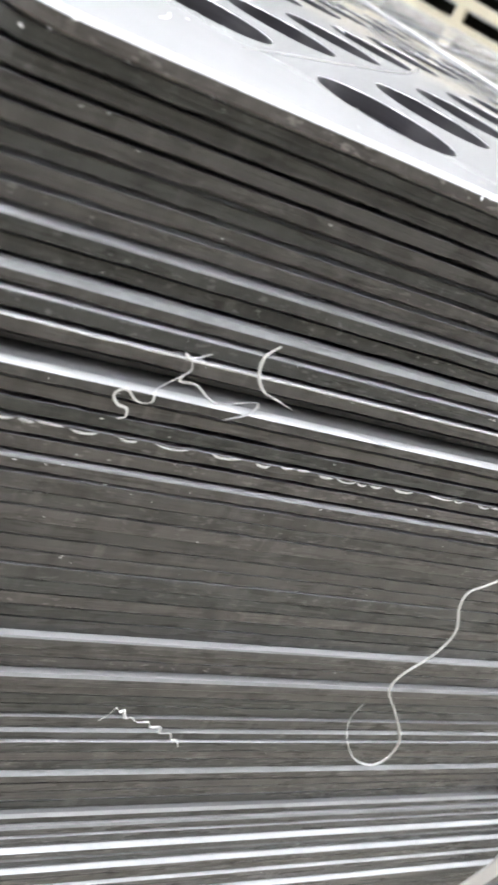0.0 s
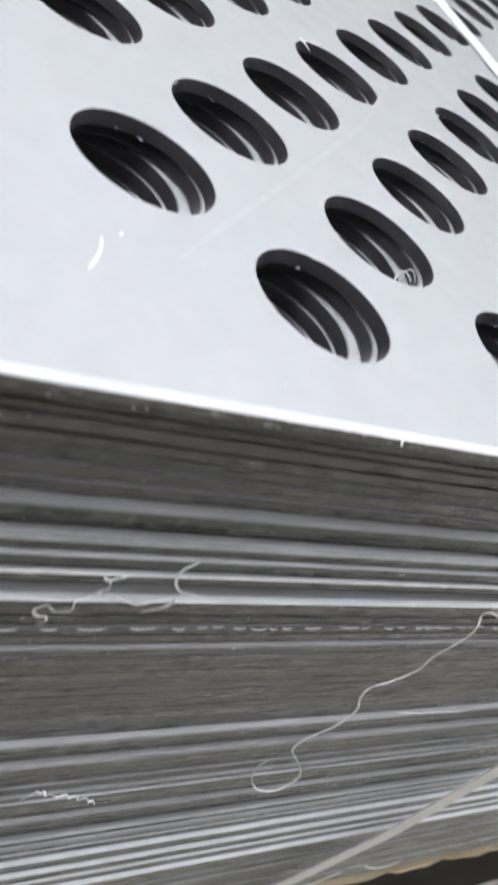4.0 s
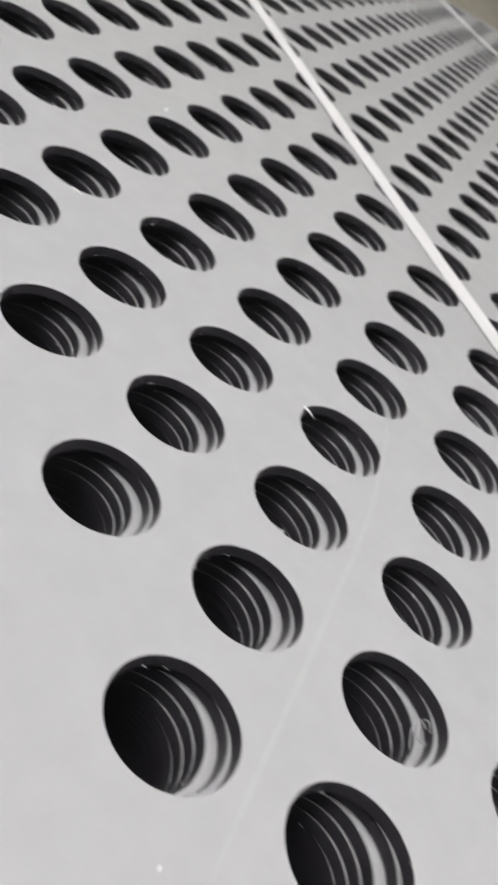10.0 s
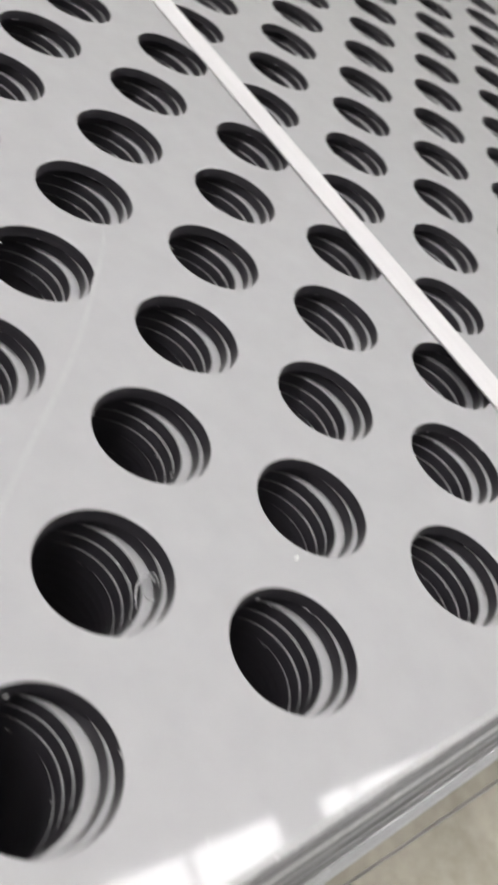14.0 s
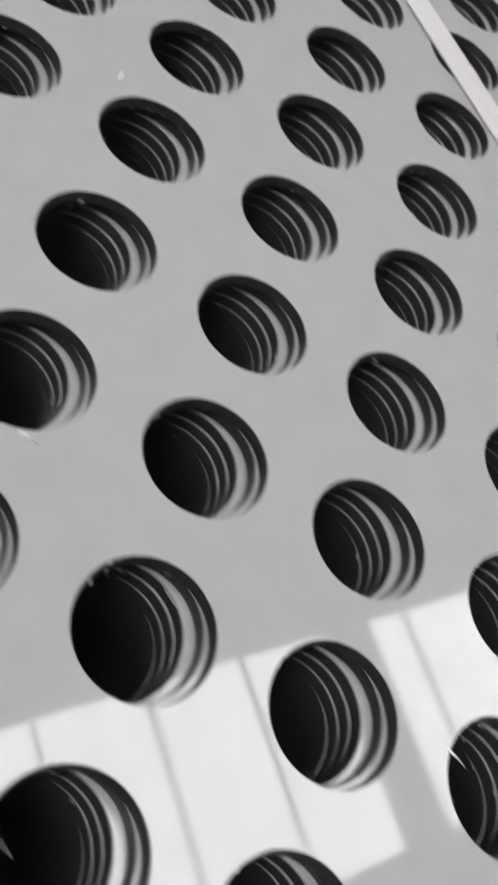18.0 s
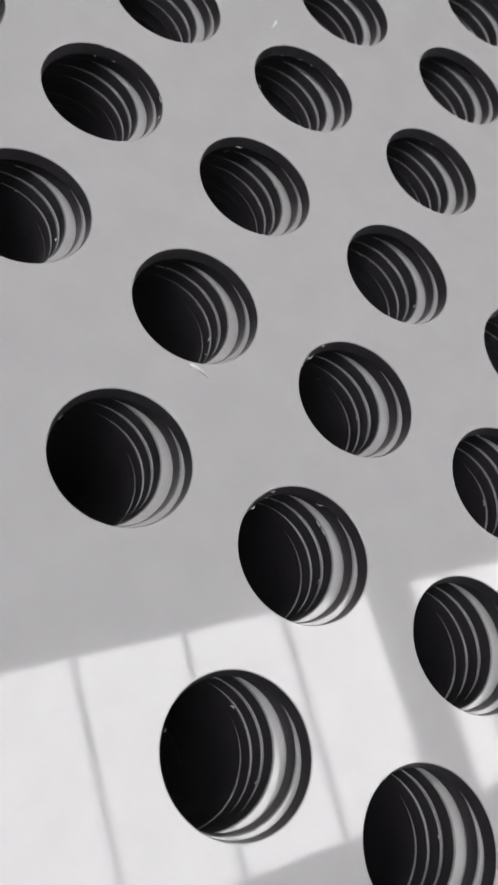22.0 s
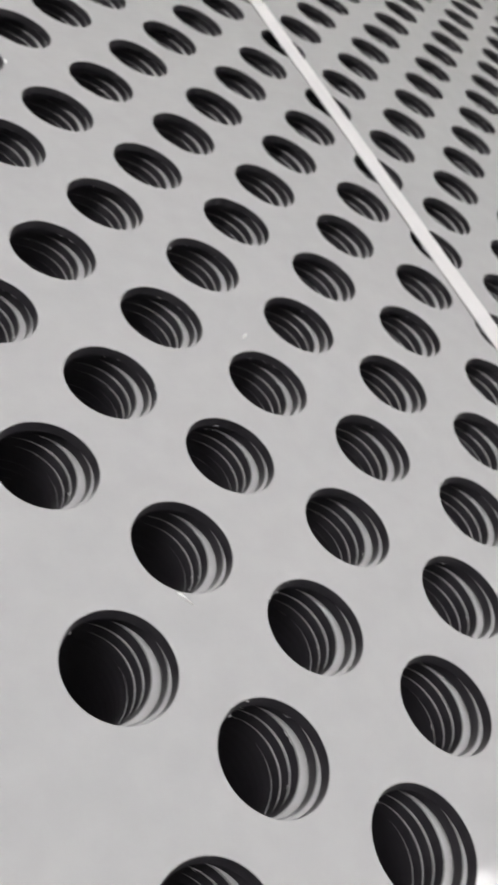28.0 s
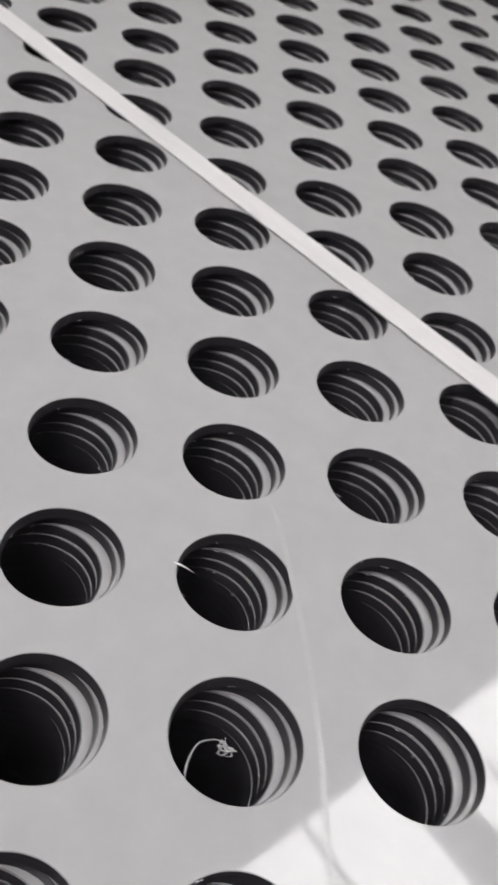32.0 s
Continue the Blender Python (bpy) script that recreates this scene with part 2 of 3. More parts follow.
def ribbon(points, width, thick, normal, taper=0.35, twist=0.0, steps=6):
    """A thin strip with rounded section along a smooth line, its flat side along normal, tapering to its ends."""
    line = spline(points, steps)
    bm = bmesh.new()
    rings = []
    n = len(line)
    for k, q in enumerate(line):
        along = (line[min(k + 1, n - 1)] - line[max(k - 1, 0)]).normalized()
        nn = Vector(normal)
        if twist:
            nn = Matrix.Rotation(twist * k / n, 3, along) @ nn
        side = along.cross(nn).normalized()
        up = side.cross(along).normalized()
        end = min(1.0, taper + (1 - taper) * min(k, n - 1 - k) / (0.12 * n + 1))
        w, h = width * end / 2, thick * end / 2
        rings.append([bm.verts.new(q + side * (w * math.cos(a)) + up * (h * math.sin(a)))
                      for a in [i * math.pi / 4 for i in range(8)]])
    for r0, r1 in zip(rings, rings[1:]):
        for i in range(8):
            bm.faces.new((r0[i], r0[(i + 1) % 8], r1[(i + 1) % 8], r1[i])).smooth = True
    bm.faces.new(rings[0][::-1])
    bm.faces.new(rings[-1])
    return bm


# ---- the building ----
TURN = Matrix.Rotation(radians(-7.3), 4, "Z")
X0, X1, Y0, Y1, ROOF = -12.0, 15.0, -13.0, 12.5, 6.455
# the second, narrow strip is unseen: added to light the stack's front ledges
STRIPS = [(-0.62, 1.09), (-3.68, -3.26)]


def setting(name, bm, mat, label, category):
    return tagged(part(name, bm, mat), label, category, kind="structure")


fb = bmesh.new()
bmesh.ops.create_grid(fb, x_segments=8, y_segments=8, size=16)
bmesh.ops.translate(fb, verts=fb.verts, vec=(1.5, 0, 0))
setting("floor", fb, CONCRETE, "worn beige concrete warehouse floor", "floor")
setting("wall_north", box_bm(X0, X1, Y1, Y1 + 0.2, 0, ROOF, m=TURN), PLASTER, "pale painted warehouse wall", "wall")
setting("wall_south", box_bm(X0, X1, Y0 - 0.2, Y0, 0, ROOF, m=TURN), PLASTER, "pale painted warehouse wall", "wall")
setting("wall_west", box_bm(X0 - 0.2, X0, Y0, Y1, 0, ROOF, m=TURN), PLASTER, "pale painted warehouse wall", "wall")
setting("wall_east", box_bm(X1, X1 + 0.2, Y0, Y1, 0, ROOF, m=TURN), PLASTER, "pale painted warehouse wall", "wall")
rb = bmesh.new()
edges_y = [Y0] + [v for s in sorted(STRIPS) for v in s] + [Y1]
for a, b in zip(edges_y[::2], edges_y[1::2]):
    box_bm(X0, X1, a, b, ROOF, ROOF + 0.08, bm=rb)
bmesh.ops.transform(rb, verts=rb.verts, matrix=TURN)
setting("ceiling", rb, ROOFING, "grey sheet metal roof with open strips for rooflights", "ceiling")
BEAMS = [-7.85, -1.75, 4.38, 10.45]
# glowing panels of the overhead strip and of the added fill strip
for a, b in STRIPS:
    ends = [X0] + BEAMS + [X1]
    for x0, x1 in zip(ends, ends[1:]):
        box = box_bm(x0 + (0.19 if x0 != X0 else 0), x1 - (0.19 if x1 != X1 else 0), a, b, ROOF + 0.1, ROOF + 0.11, m=TURN)
        tagged(part("rooflight", box, GLOW), "translucent white rooflight panel, the narrow strip added as fill light", "skylight", "rooflights", "structure")
for x in BEAMS:
    tagged(part("roof_beam", box_bm(x - 0.19, x + 0.19, Y0, Y1, ROOF - 0.02, ROOF + 0.12, m=TURN), ROOFING),
           "wide grey roof frame between the rooflights", "beam", "roof beams", "structure")
for k in range(-19, 13):
    x = 4.12 + 0.825 * k
    if X0 < x < X1 and min(abs(x - q) for q in BEAMS) > 0.22:
        tagged(part("purlin", box_bm(x - 0.018, x + 0.018, Y0, Y1, ROOF - 0.04, ROOF - 0.003, m=TURN), ROOFING),
               "thin grey steel purlin under the roof", "purlin", "purlins", "structure")
WINDOWS = [(11.9, 12.5), (12.7, 13.3)]
for k, (a, b) in enumerate(WINDOWS):
    w = tagged(part("window_%d" % (k + 1), box_bm(a, b, Y1 - 0.02, Y1 - 0.01, 1.8, 2.2, m=TURN), PANE),
               "bright frosted window in the far wall", "window", "far windows", "structure")
    fr = bmesh.new()
    for q in (a - 0.05, (a + b) / 2 - 0.025, b):
        box_bm(q, q + 0.05, Y1 - 0.06, Y1 - 0.003, 1.8, 2.2, bm=fr)
    for z in (1.75, 2.2):
        box_bm(a - 0.05, b + 0.05, Y1 - 0.07, Y1 - 0.003, z, z + 0.05, bm=fr)
    bmesh.ops.transform(fr, verts=fr.verts, matrix=TURN)
    part("window_frame", fr, STEEL, w)


# ---- the perforated sheets ----
XL, XR, YF, YB = -1.30, 38.80, -0.535, 18.535
RAD, NROWS, NCOLS = 0.2475, 37, 39
YL = (NROWS - 1) / 2


def sheet_mesh(name, level, bevel=0.0022, arris=1, seed=1, margin=0.0, thick=0.0535, foot_in=0.018, ch=0.0035, rim_slot=0):
    """One sheet, top face at z 0, in metres. level 0: all holes fine; 1: only the holes nearer than half the sheet; 2: none. margin moves the front edge alone."""
    yf = YF + margin
    V, F, S, SM = [], [], [], []

    def add(points, faces, slot, smooth=False):
        base = len(V)
        V.extend((x * B, y * B, z * B) for x, y, z in points)
        F.extend([tuple(base + i for i in f) for f in faces])
        S.extend([slot] * len(faces))
        SM.extend([smooth] * len(faces))

    drop = min(bevel, 0.012)
    wob = random.Random(seed)
    for j in range(NROWS):
        for i in range(NCOLS):
            cx, cy = i - (0.5 if j % 2 else 0.0), j / 2
            if level == 0:
                n = 56 if cx < 7 and cy < 8 else 24 if cx < 15 else 12
            else:
                n = 20 if cx < 9 and cy < 10 else 0
            out, rim, low, under, deep = [], [], [], [], []
            if n == 0:
                add([(cx + .5, cy, 0), (cx, cy + .5, 0), (cx - .5, cy, 0), (cx, cy - .5, 0)], [(0, 1, 2, 3)], 0)
                add([(cx + .5, cy, -thick), (cx, cy + .5, -thick), (cx - .5, cy, -thick), (cx, cy - .5, -thick)], [(3, 2, 1, 0)], 0)
                continue
            for k in range(n):
                a = 2 * math.pi * k / n
                c, s = math.cos(a), math.sin(a)
                q = 0.5 / (abs(c) + abs(s))
                out.append((cx + q * c, cy + q * s, 0))
                rim.append((cx + (RAD + ch) * c, cy + (RAD + ch) * s, 0))
                low.append((cx + RAD * c, cy + RAD * s, -ch))
                deep.append((cx + (RAD - 0.0092) * c, cy + (RAD - 0.0092) * s, -thick))
                under.append((cx + q * c, cy + q * s, -thick))
            ring = [(k, (k + 1) % n, n + (k + 1) % n, n + k) for k in range(n)]
            back = [f[::-1] for f in ring]
            add(out + rim, ring, 0)
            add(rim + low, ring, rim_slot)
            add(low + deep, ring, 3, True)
            add(under + deep, back, 0)
    def corner(d):
        """The rounded front left corner, from the left side to the front, d inside the outline."""
        cr = 0.2
        return [(XL + cr - (cr - d) * math.cos(a), yf + cr - (cr - d) * math.sin(a)) for a in (i * math.pi / 12 for i in range(7))]

    for z, flip in ((0, False), (-thick, True)):
        polys = []
        for j in range(NROWS - 1):
            t0, t1 = (-1.0 if j % 2 else -0.5), (-0.5 if j % 2 else -1.0)
            polys.append([(XL + bevel, j / 2), (t0, j / 2), (t1, j / 2 + .5), (XL + bevel, j / 2 + .5)])
            r0, r1 = (38.0 if j % 2 else 38.5), (38.5 if j % 2 else 38.0)
            polys.append([(r0, j / 2), (XR - bevel, j / 2), (XR - bevel, j / 2 + .5), (r1, j / 2 + .5)])
        for i in range(NCOLS - 1):
            for y0, y1, y2 in ((yf + bevel, -0.5, 0.0), (YB - bevel, YL + .5, YL)):
                quad = [(i, y0), (i + .5, y0), (i + .5, y2), (i, y1)]
                quad2 = [(i + .5, y0), (i + 1, y0), (i + 1, y1), (i + .5, y2)]
                polys += [quad, quad2] if y0 < 1 else [quad[::-1], quad2[::-1]]
        f, bk, l, r = yf + bevel, YB - bevel, XL + bevel, XR - bevel
        polys += [corner(bevel) + [(0, f), (0, -.5), (-.5, 0), (l, 0)], [(38, f), (r, f), (r, 0), (38.5, 0), (38, -.5)],
                  [(l, YL), (-.5, YL), (0, YL + .5), (0, bk), (l, bk)], [(38, YL + .5), (38.5, YL), (r, YL), (r, bk), (38, bk)]]
        for p in polys:
            add([(x, y, z) for x, y in (p[::-1] if flip else p)], [tuple(range(len(p)))], 0)

    def around(d, z):
        pts = [(x, y, z) for x, y in corner(d)]
        for (xa, ya), (xb, yb), n in (((XL + 0.2, yf + d), (XR - d, yf + d), 360), ((XR - d, yf + d), (XR - d, YB - d), 20),
                                      ((XR - d, YB - d), (XL + d, YB - d), 60), ((XL + d, YB - d), (XL + d, yf + d), 20)):
            bend = 1.6 if n == 360 else 1.0
            pts += [(xa + (xb - xa) * (k / n) ** bend, ya + (yb - ya) * (k / n) ** bend, z) for k in range(n) if (k or xa > 0 or ya > 0)]
        return pts

    def torn(points):
        """The ragged lower arris that the saw leaves."""
        lift, out = 0.0, []
        for x, y, z in points:
            lift = 0.72 * lift + wob.uniform(-0.0016, 0.0016) + (wob.uniform(0.002, 0.005) if wob.random() < 0.05 else 0.0)
            out.append((x, y, z + max(lift, -0.003)))
        return out

    n = len(around(0, 0))
    ring = [(n + k, n + (k + 1) % n, (k + 1) % n, k) for k in range(n)]
    foot = torn(around(0, -thick + 0.009))
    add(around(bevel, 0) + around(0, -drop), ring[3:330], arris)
    add(around(bevel, 0) + around(0, -drop), ring[:3] + ring[330:], 1)
    add(around(0, -drop) + foot, ring, 1)
    add(foot + around(foot_in, -thick), ring, 1)
    add(around(foot_in, -thick) + around(bevel, -thick), ring, 1)
    return mesh_from(name, V, F, [FACE, EDGE, BURR, BORE, LEDGE_LIT, HALF_LIT], S, SM)


SHEETS = 78
# sideways and lengthways slip of the upper sheets against the top one, in B
SLIP = [(0, 0), (-.012, .030), (-.060, .057), (-.074, .060), (-.087, .064), (-.093, .075), (-.088, .074), (-.084, .070),
        (-.078, .036), (-.079, .057), (-.077, .018), (-.079, .002), (-.078, -.008), (-.082, .058), (-.080, -.020)]
HOLES_DEEP = 0.068
SKEW = {2: -.0015, 3: -.001, 4: -.001, 5: -.001}
LEDGES = {15: .014, 17: -.006, 19: -.016, 26: -.004, 31: -.03, 32: .02, 34: -.034, 35: .014, 38: -.016, 39: -.012, 40: -.012, 43: -.02, 44: .035, 47: -.005,
          48: -.032, 49: -.02, 50: -.012, 51: -.027, 53: -.024, 55: -.010, 57: -.022, 58: .012, 62: -.012, 64: -.012, 69: -.01, 73: -.01}
# sheets with front arris painted pale for light on their ledges: width in B
LIT_ARRIS = {8: .006, 10: .020, 12: .004, 13: .005, 14: .022, 19: .006, 31: .006, 34: .010, 39: .020, 43: .018, 48: .012, 49: .009,
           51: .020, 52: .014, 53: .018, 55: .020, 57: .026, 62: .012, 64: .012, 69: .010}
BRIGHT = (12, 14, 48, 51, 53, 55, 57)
rng = random.Random(7)
fine_top = sheet_mesh("sheet_top", 0, 0.024, 2)
# rim_slot 5 dims the rims below the top sheet as shade in the holes
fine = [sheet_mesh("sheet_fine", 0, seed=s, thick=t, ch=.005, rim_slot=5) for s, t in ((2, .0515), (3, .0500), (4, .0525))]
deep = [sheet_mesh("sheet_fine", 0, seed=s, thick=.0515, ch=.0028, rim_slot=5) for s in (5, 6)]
plain = [sheet_mesh("sheet_plain", 2, seed=n, thick=0.0585, foot_in=f) for n, f in ((8, .005), (9, .008), (10, .003), (11, .006))]
dx, dy = SLIP[-1]
made, fronts = [], []
top_sheet = None
for k in range(SHEETS):
    if k < len(SLIP):
        dx, dy = SLIP[k]
    else:
        dx = -0.084 + rng.uniform(-.006, .006)
        dy += LEDGES.get(k, 0.0) + rng.uniform(.0005, .0045)
    # width and slot of the ledge light painted on this sheet's arris
    scrape = LIT_ARRIS.get(k, 0.0022)
    face = 4 if k in BRIGHT else 5 if k in LIT_ARRIS else 1
    if 8 <= k < 20:
        data = sheet_mesh("sheet_coarse", 1, scrape, face, k, dy - HOLES_DEEP, .0520, ch=.0028, rim_slot=5)
    elif k in LIT_ARRIS:
        data = sheet_mesh("sheet_plain", 2, scrape, face, k, thick=0.0582, foot_in=0.006)
    else:
        data = fine_top if k == 0 else fine[k % 3] if k < 4 else deep[k % 2] if k < 8 else plain[k % 4]
    ob = new("perforated_sheet", data)
    ob.location = place(dx, HOLES_DEEP if 8 <= k < 20 else dy, -TH * k)
    ob.rotation_euler.z = SKEW.get(k, 0.0)
    tagged(ob, "grey perforated plastic sheet with dark cut edges in the stack" if k else
           "glossy light grey perforated plastic sheet on top of the stack", "plastic sheet", "stacked sheets")
    top_sheet = top_sheet or ob
    made.append(ob)
    fronts.append(dy)
FRONT_LOW = dy
BOTTOM = -TH * SHEETS


# ---- straps round the stack ----
def strap(x_front, x_back, name_label, lift=0.0):
    root = tagged(new("strap"), name_label, "strap", "packing straps")
    w, th = 0.205 * B, 0.010 * B
    bm = bmesh.new()
    slope = (x_back - x_front) / 19.0
    reach = YF - 0.192
    line = [(x_front - 1.6, reach + 0.5, BOTTOM - 0.32), (x_front - 1.35, reach + 0.05, BOTTOM - 0.31), (x_front - 1.25, reach, BOTTOM - 0.2),
            (x_front - 0.88, reach - 0.005, BOTTOM + 0.55), (x_front - 0.56, reach - 0.01, -3.3), (x_front - 0.46, reach - 0.015, -2.2),
            (x_front - 0.2, reach - 0.02, -0.9), (x_front - 0.02, YF - 0.02, -0.1), (x_front, YF - 0.012, -0.012), (x_front, YF + 0.02, 0.004), (x_front + 0.02, YF + 0.1, 0.004)]
    line += [(x_front + slope * y, YF + y, 0.004 + 0.003 * math.sin(y * 1.3) ** 2 + lift * math.sin(math.pi * min(y / 17.5, 1.0))) for y in range(1, 19)]
    line += [(x_back, YB, 0.008), (x_back, YB + 0.03, -0.1), (x_back, YB + 0.3, BOTTOM * 0.5), (x_back, YB + 0.3, BOTTOM)]
    pts = [place(*p) for p in line]
    side = Vector((w / 2, 0, 0))
    rows = []
    for k, p in enumerate(pts):
        a, b = pts[max(k - 1, 0)], pts[min(k + 1, len(pts) - 1)]
        along = (b - a).normalized()
        across = Vector((along.y, -along.x, 0)) if abs(along.y) > 0.6 else Vector((1, 0, 0))
        across = across.normalized() * (w / 2)
        nrm = across.cross(along).normalized() * th
        rows.append([bm.verts.new(p - across), bm.verts.new(p + across), bm.verts.new(p + across + nrm), bm.verts.new(p - across + nrm)])
    for r0, r1 in zip(rows, rows[1:]):
        for i in range(4):
            bm.faces.new((r0[i], r0[(i + 1) % 4], r1[(i + 1) % 4], r1[i]))
    bmesh.ops.recalc_face_normals(bm, faces=bm.faces)
    part("band", bm, STRAP, root)
    return root


def strap_scrap(pts, label):
    """A torn end of strap that sticks out under the stack."""
    line = [place(x, y, BOTTOM + z) for x, y, z in pts]
    tagged(part("strap_scrap", ribbon(line, 0.030 * B, 0.012 * B, (0, -1, 0.2), 0.4, 0.6), STRAP), label, "strap end", "torn strap ends")


first = strap(3.15, 3.90, "white woven plastic packing strap round the stack, with a seal")
strap_scrap([(2.40, -.665, .30), (2.52, -.70, .27), (2.70, -.71, .27), (2.86, -.70, .31), (2.99, -.69, .37)], "bent white strap end sticking out under the stack")
strap_scrap([(3.30, -.665, .29), (3.40, -.69, .265), (3.55, -.695, .265), (3.67, -.685, .29)], "short white strap end sticking out under the stack")
second = strap(10.4, 12.45, "white plastic packing strap lifted slackly off the stack", 0.085)
tail = ribbon([place(10.4 + 2.05 / 19 * y, YF + y, 0.034 + 0.085 * math.sin(math.pi * y / 17.5)) for y in (7.2, 8, 9, 10, 10.6)], 0.32 * B, 0.014 * B, (0, 0, 1), 1.0)
part("strap_tail", tail, STRAP, second, "loose doubled strap end")
# seal with the doubled end of the strap
at = place(3.66, 11.75, 0.016)
turn = Matrix.Translation(at) @ Matrix.Rotation(math.atan2(-0.73, 19.0), 4, "Z")
part("seal", box_bm(-0.17 * B, 0.2 * B, -0.55 * B, 0.35 * B, 0, 0.07 * B, 0.012 * B, turn), STRAP, first, "folded white strap seal")
part("buckle", box_bm(-0.26 * B, 0.1 * B, 0.1 * B, 0.55 * B, 0.02 * B, 0.1 * B, 0.01 * B, turn), STEEL, first, "dark metal strap buckle")
for side, reach in ((-0.1, 1.9), (0.06, 3.2)):
    tail = ribbon([turn @ Vector((side * B + v * 0.02 * B, v * B, z * B)) for v, z in
                   ((-0.5, 0.09), (0.1, 0.12), (0.6, 0.12), (0.4 * reach, 0.10), (0.7 * reach, 0.13), (reach, 0.06))], 0.24 * B, 0.014 * B, (0, 0, 1), 1.0)
    part("strap_tail", tail, STRAP, first, "loose lifted strap end")


# ---- pallet under the stack ----
def pallet(m, sx, sy, label):
    """A stringer pallet: upright planks on edge, coloured near black for shade, pale boards over and under them."""
    root = tagged(new("wooden_pallet"), label, "pallet")
    root.matrix_world = m
    for y in (0.019, sy / 2, sy - 0.035):
        part("stringer", box_bm(0.0, sx - 0.02, y - 0.022, y + 0.022, 0.0, 0.119, 0.003), SHADEWOOD, root, "wooden stringer darkened for the shade under the pallet")
    for k in range(9):
        x = 0.06 + (sx - 0.12) * k / 8
        part("deck_board", box_bm(x - 0.06, x + 0.06, 0, sy, 0.12, 0.1335, 0.002), CREAM, root)
    splinter, ring, last = random.Random(4), bmesh.new(), None
    for k in range(241):
        x, fray = sx * k / 240, splinter.uniform(0, 0.0014) + (splinter.uniform(0.001, 0.003) if splinter.random() < 0.12 else 0.0)
        loop = [ring.verts.new(p) for p in ((x, -0.009 + fray, 0.1272 + fray * 0.6), (x, -0.009 + fray * 0.6, 0.1325 - fray * 0.4), (x, -0.001, 0.1325), (x, -0.001, 0.1265))]
        for i in range(4 if last else 0):
            ring.faces.new((last[i], last[(i + 1) % 4], loop[(i + 1) % 4], loop[i]))
        last = loop
    bmesh.ops.recalc_face_normals(ring, faces=ring.faces)
    part("edge_board", ring, RAWEDGE, root, "splintered tan board edge")
    for k in range(3):
        x = 0.06 + (sx - 0.12) * k / 2
        for y0, y1 in ((0.045, sy / 2 - 0.026), (sy / 2 + 0.026, sy - 0.061)):
            part("bottom_board", box_bm(x - 0.06, x + 0.06, y0, y1, 0, 0.018, 0.002), CREAM, root)
    return root


deck = ZT + BOTTOM * B - 0.0115
pallet(Matrix.Translation(((XL + 0.3) * B, (YF + FRONT_LOW - 0.01) * B + 0.009, deck - 0.1335)), 2.4, 1.2, "rough wooden pallet under the stack of sheets")
base = part("base_board", box_bm((XL + 0.1) * B, (XR - 0.2) * B, (YF + FRONT_LOW + 0.09) * B, YB * B, deck, deck + 0.011, 0.001), BOARD)
tagged(base, "brown wood board between the pallet and the sheets", "board")

# ---- pallets piled far behind ----
def big_pallet(m):
    root = tagged(new("wooden_pallet"), "pale new wooden pallet in a tall pile of pallets", "pallet", "piled pallets")
    root.matrix_world = m
    for k in range(3):
        x = 0.05 + 0.83 * k
        for y in (0.05, 0.55, 1.05):
            part("block", box_bm(x - 0.05, x + 0.05, y - 0.05, y + 0.05, 0.046, 0.165, 0.004), CREAM, root)
    for y in (0.05, 0.55, 1.05):
        part("runner", box_bm(0, 1.76, y - 0.055, y + 0.055, 0, 0.045, 0.003), CREAM, root)
    # added beam that closes the slots and stands in for the dark inside
    part("slot_shade_beam", box_bm(0.105, 1.655, 0.8, 0.84, 0.046, 0.165, 0.003), SHADEWOOD, root, "added wooden centre beam, darkened to shade the fork slots")
    for k in range(3):
        x = 0.05 + 0.83 * k
        part("stringer", box_bm(x - 0.05, x + 0.05, 0, 1.1, 0.166, 0.193, 0.002), CREAM, root)
    for k in range(6):
        y = 0.06 + 0.98 * k / 5
        part("deck_board", box_bm(0, 1.76, y - 0.065, y + 0.065, 0.178 if k == 0 else 0.194, 0.226, 0.003), CREAM, root)


aim = Matrix.Translation((9.5 * math.sin(radians(36)), 9.5 * math.cos(radians(36)), 0)) @ Matrix.Rotation(radians(-36), 4, "Z")
for left in (-3.08, -1.295, 0.49):
    for x in (0.3, 1.46):
        bearer = part("timber_bearer", box_bm(x - 0.06, x + 0.06, 0, 1.1, 0.0, 0.112, 0.004), CREAM)
        bearer.matrix_world = aim @ Matrix.Translation((left, 0, 0))
        tagged(bearer, "pale square timber bearer under a pile of pallets", "timber", "timber bearers")
    for tier in range(4):
        big_pallet(aim @ Matrix.Translation((left, 0, 0.113 + 0.227 * tier)))


# ---- swarf, chips and scratches ----
def swarf(name, pts, width, label, off=0.05, twist=2.0, thick=0.25):
    line = [place(x, YF - off - 0.003 * math.sin(3 * k), z) for k, (x, z) in enumerate(pts)]
    return tagged(part(name, ribbon(line, width * B, width * thick * B, (0, -1, 0), 0.6, twist=twist), SWARF), label, "swarf", "plastic swarf")


swarf("swarf_thread", [(1.218, -0.798), (1.12, -0.751), (1.082, -0.771), (1.142, -0.864), (1.156, -0.962), (1.1, -1.092), (1.118, -1.212), (1.029, -1.295), (0.961, -1.356), (0.966, -1.436), (1.053, -1.574), (1.029, -1.704), (0.949, -1.856), (0.95, -1.947), (1.074, -2.082), (1.218, -2.258), (1.252, -2.394), (1.192, -2.455), (1.078, -2.426), (0.971, -2.326), (0.892, -2.209), (0.857, -2.114), (0.873, -2.031)], 0.0105,
      "long pale curled plastic thread hanging on the stack side", 0.10, 1.2, 0.35)
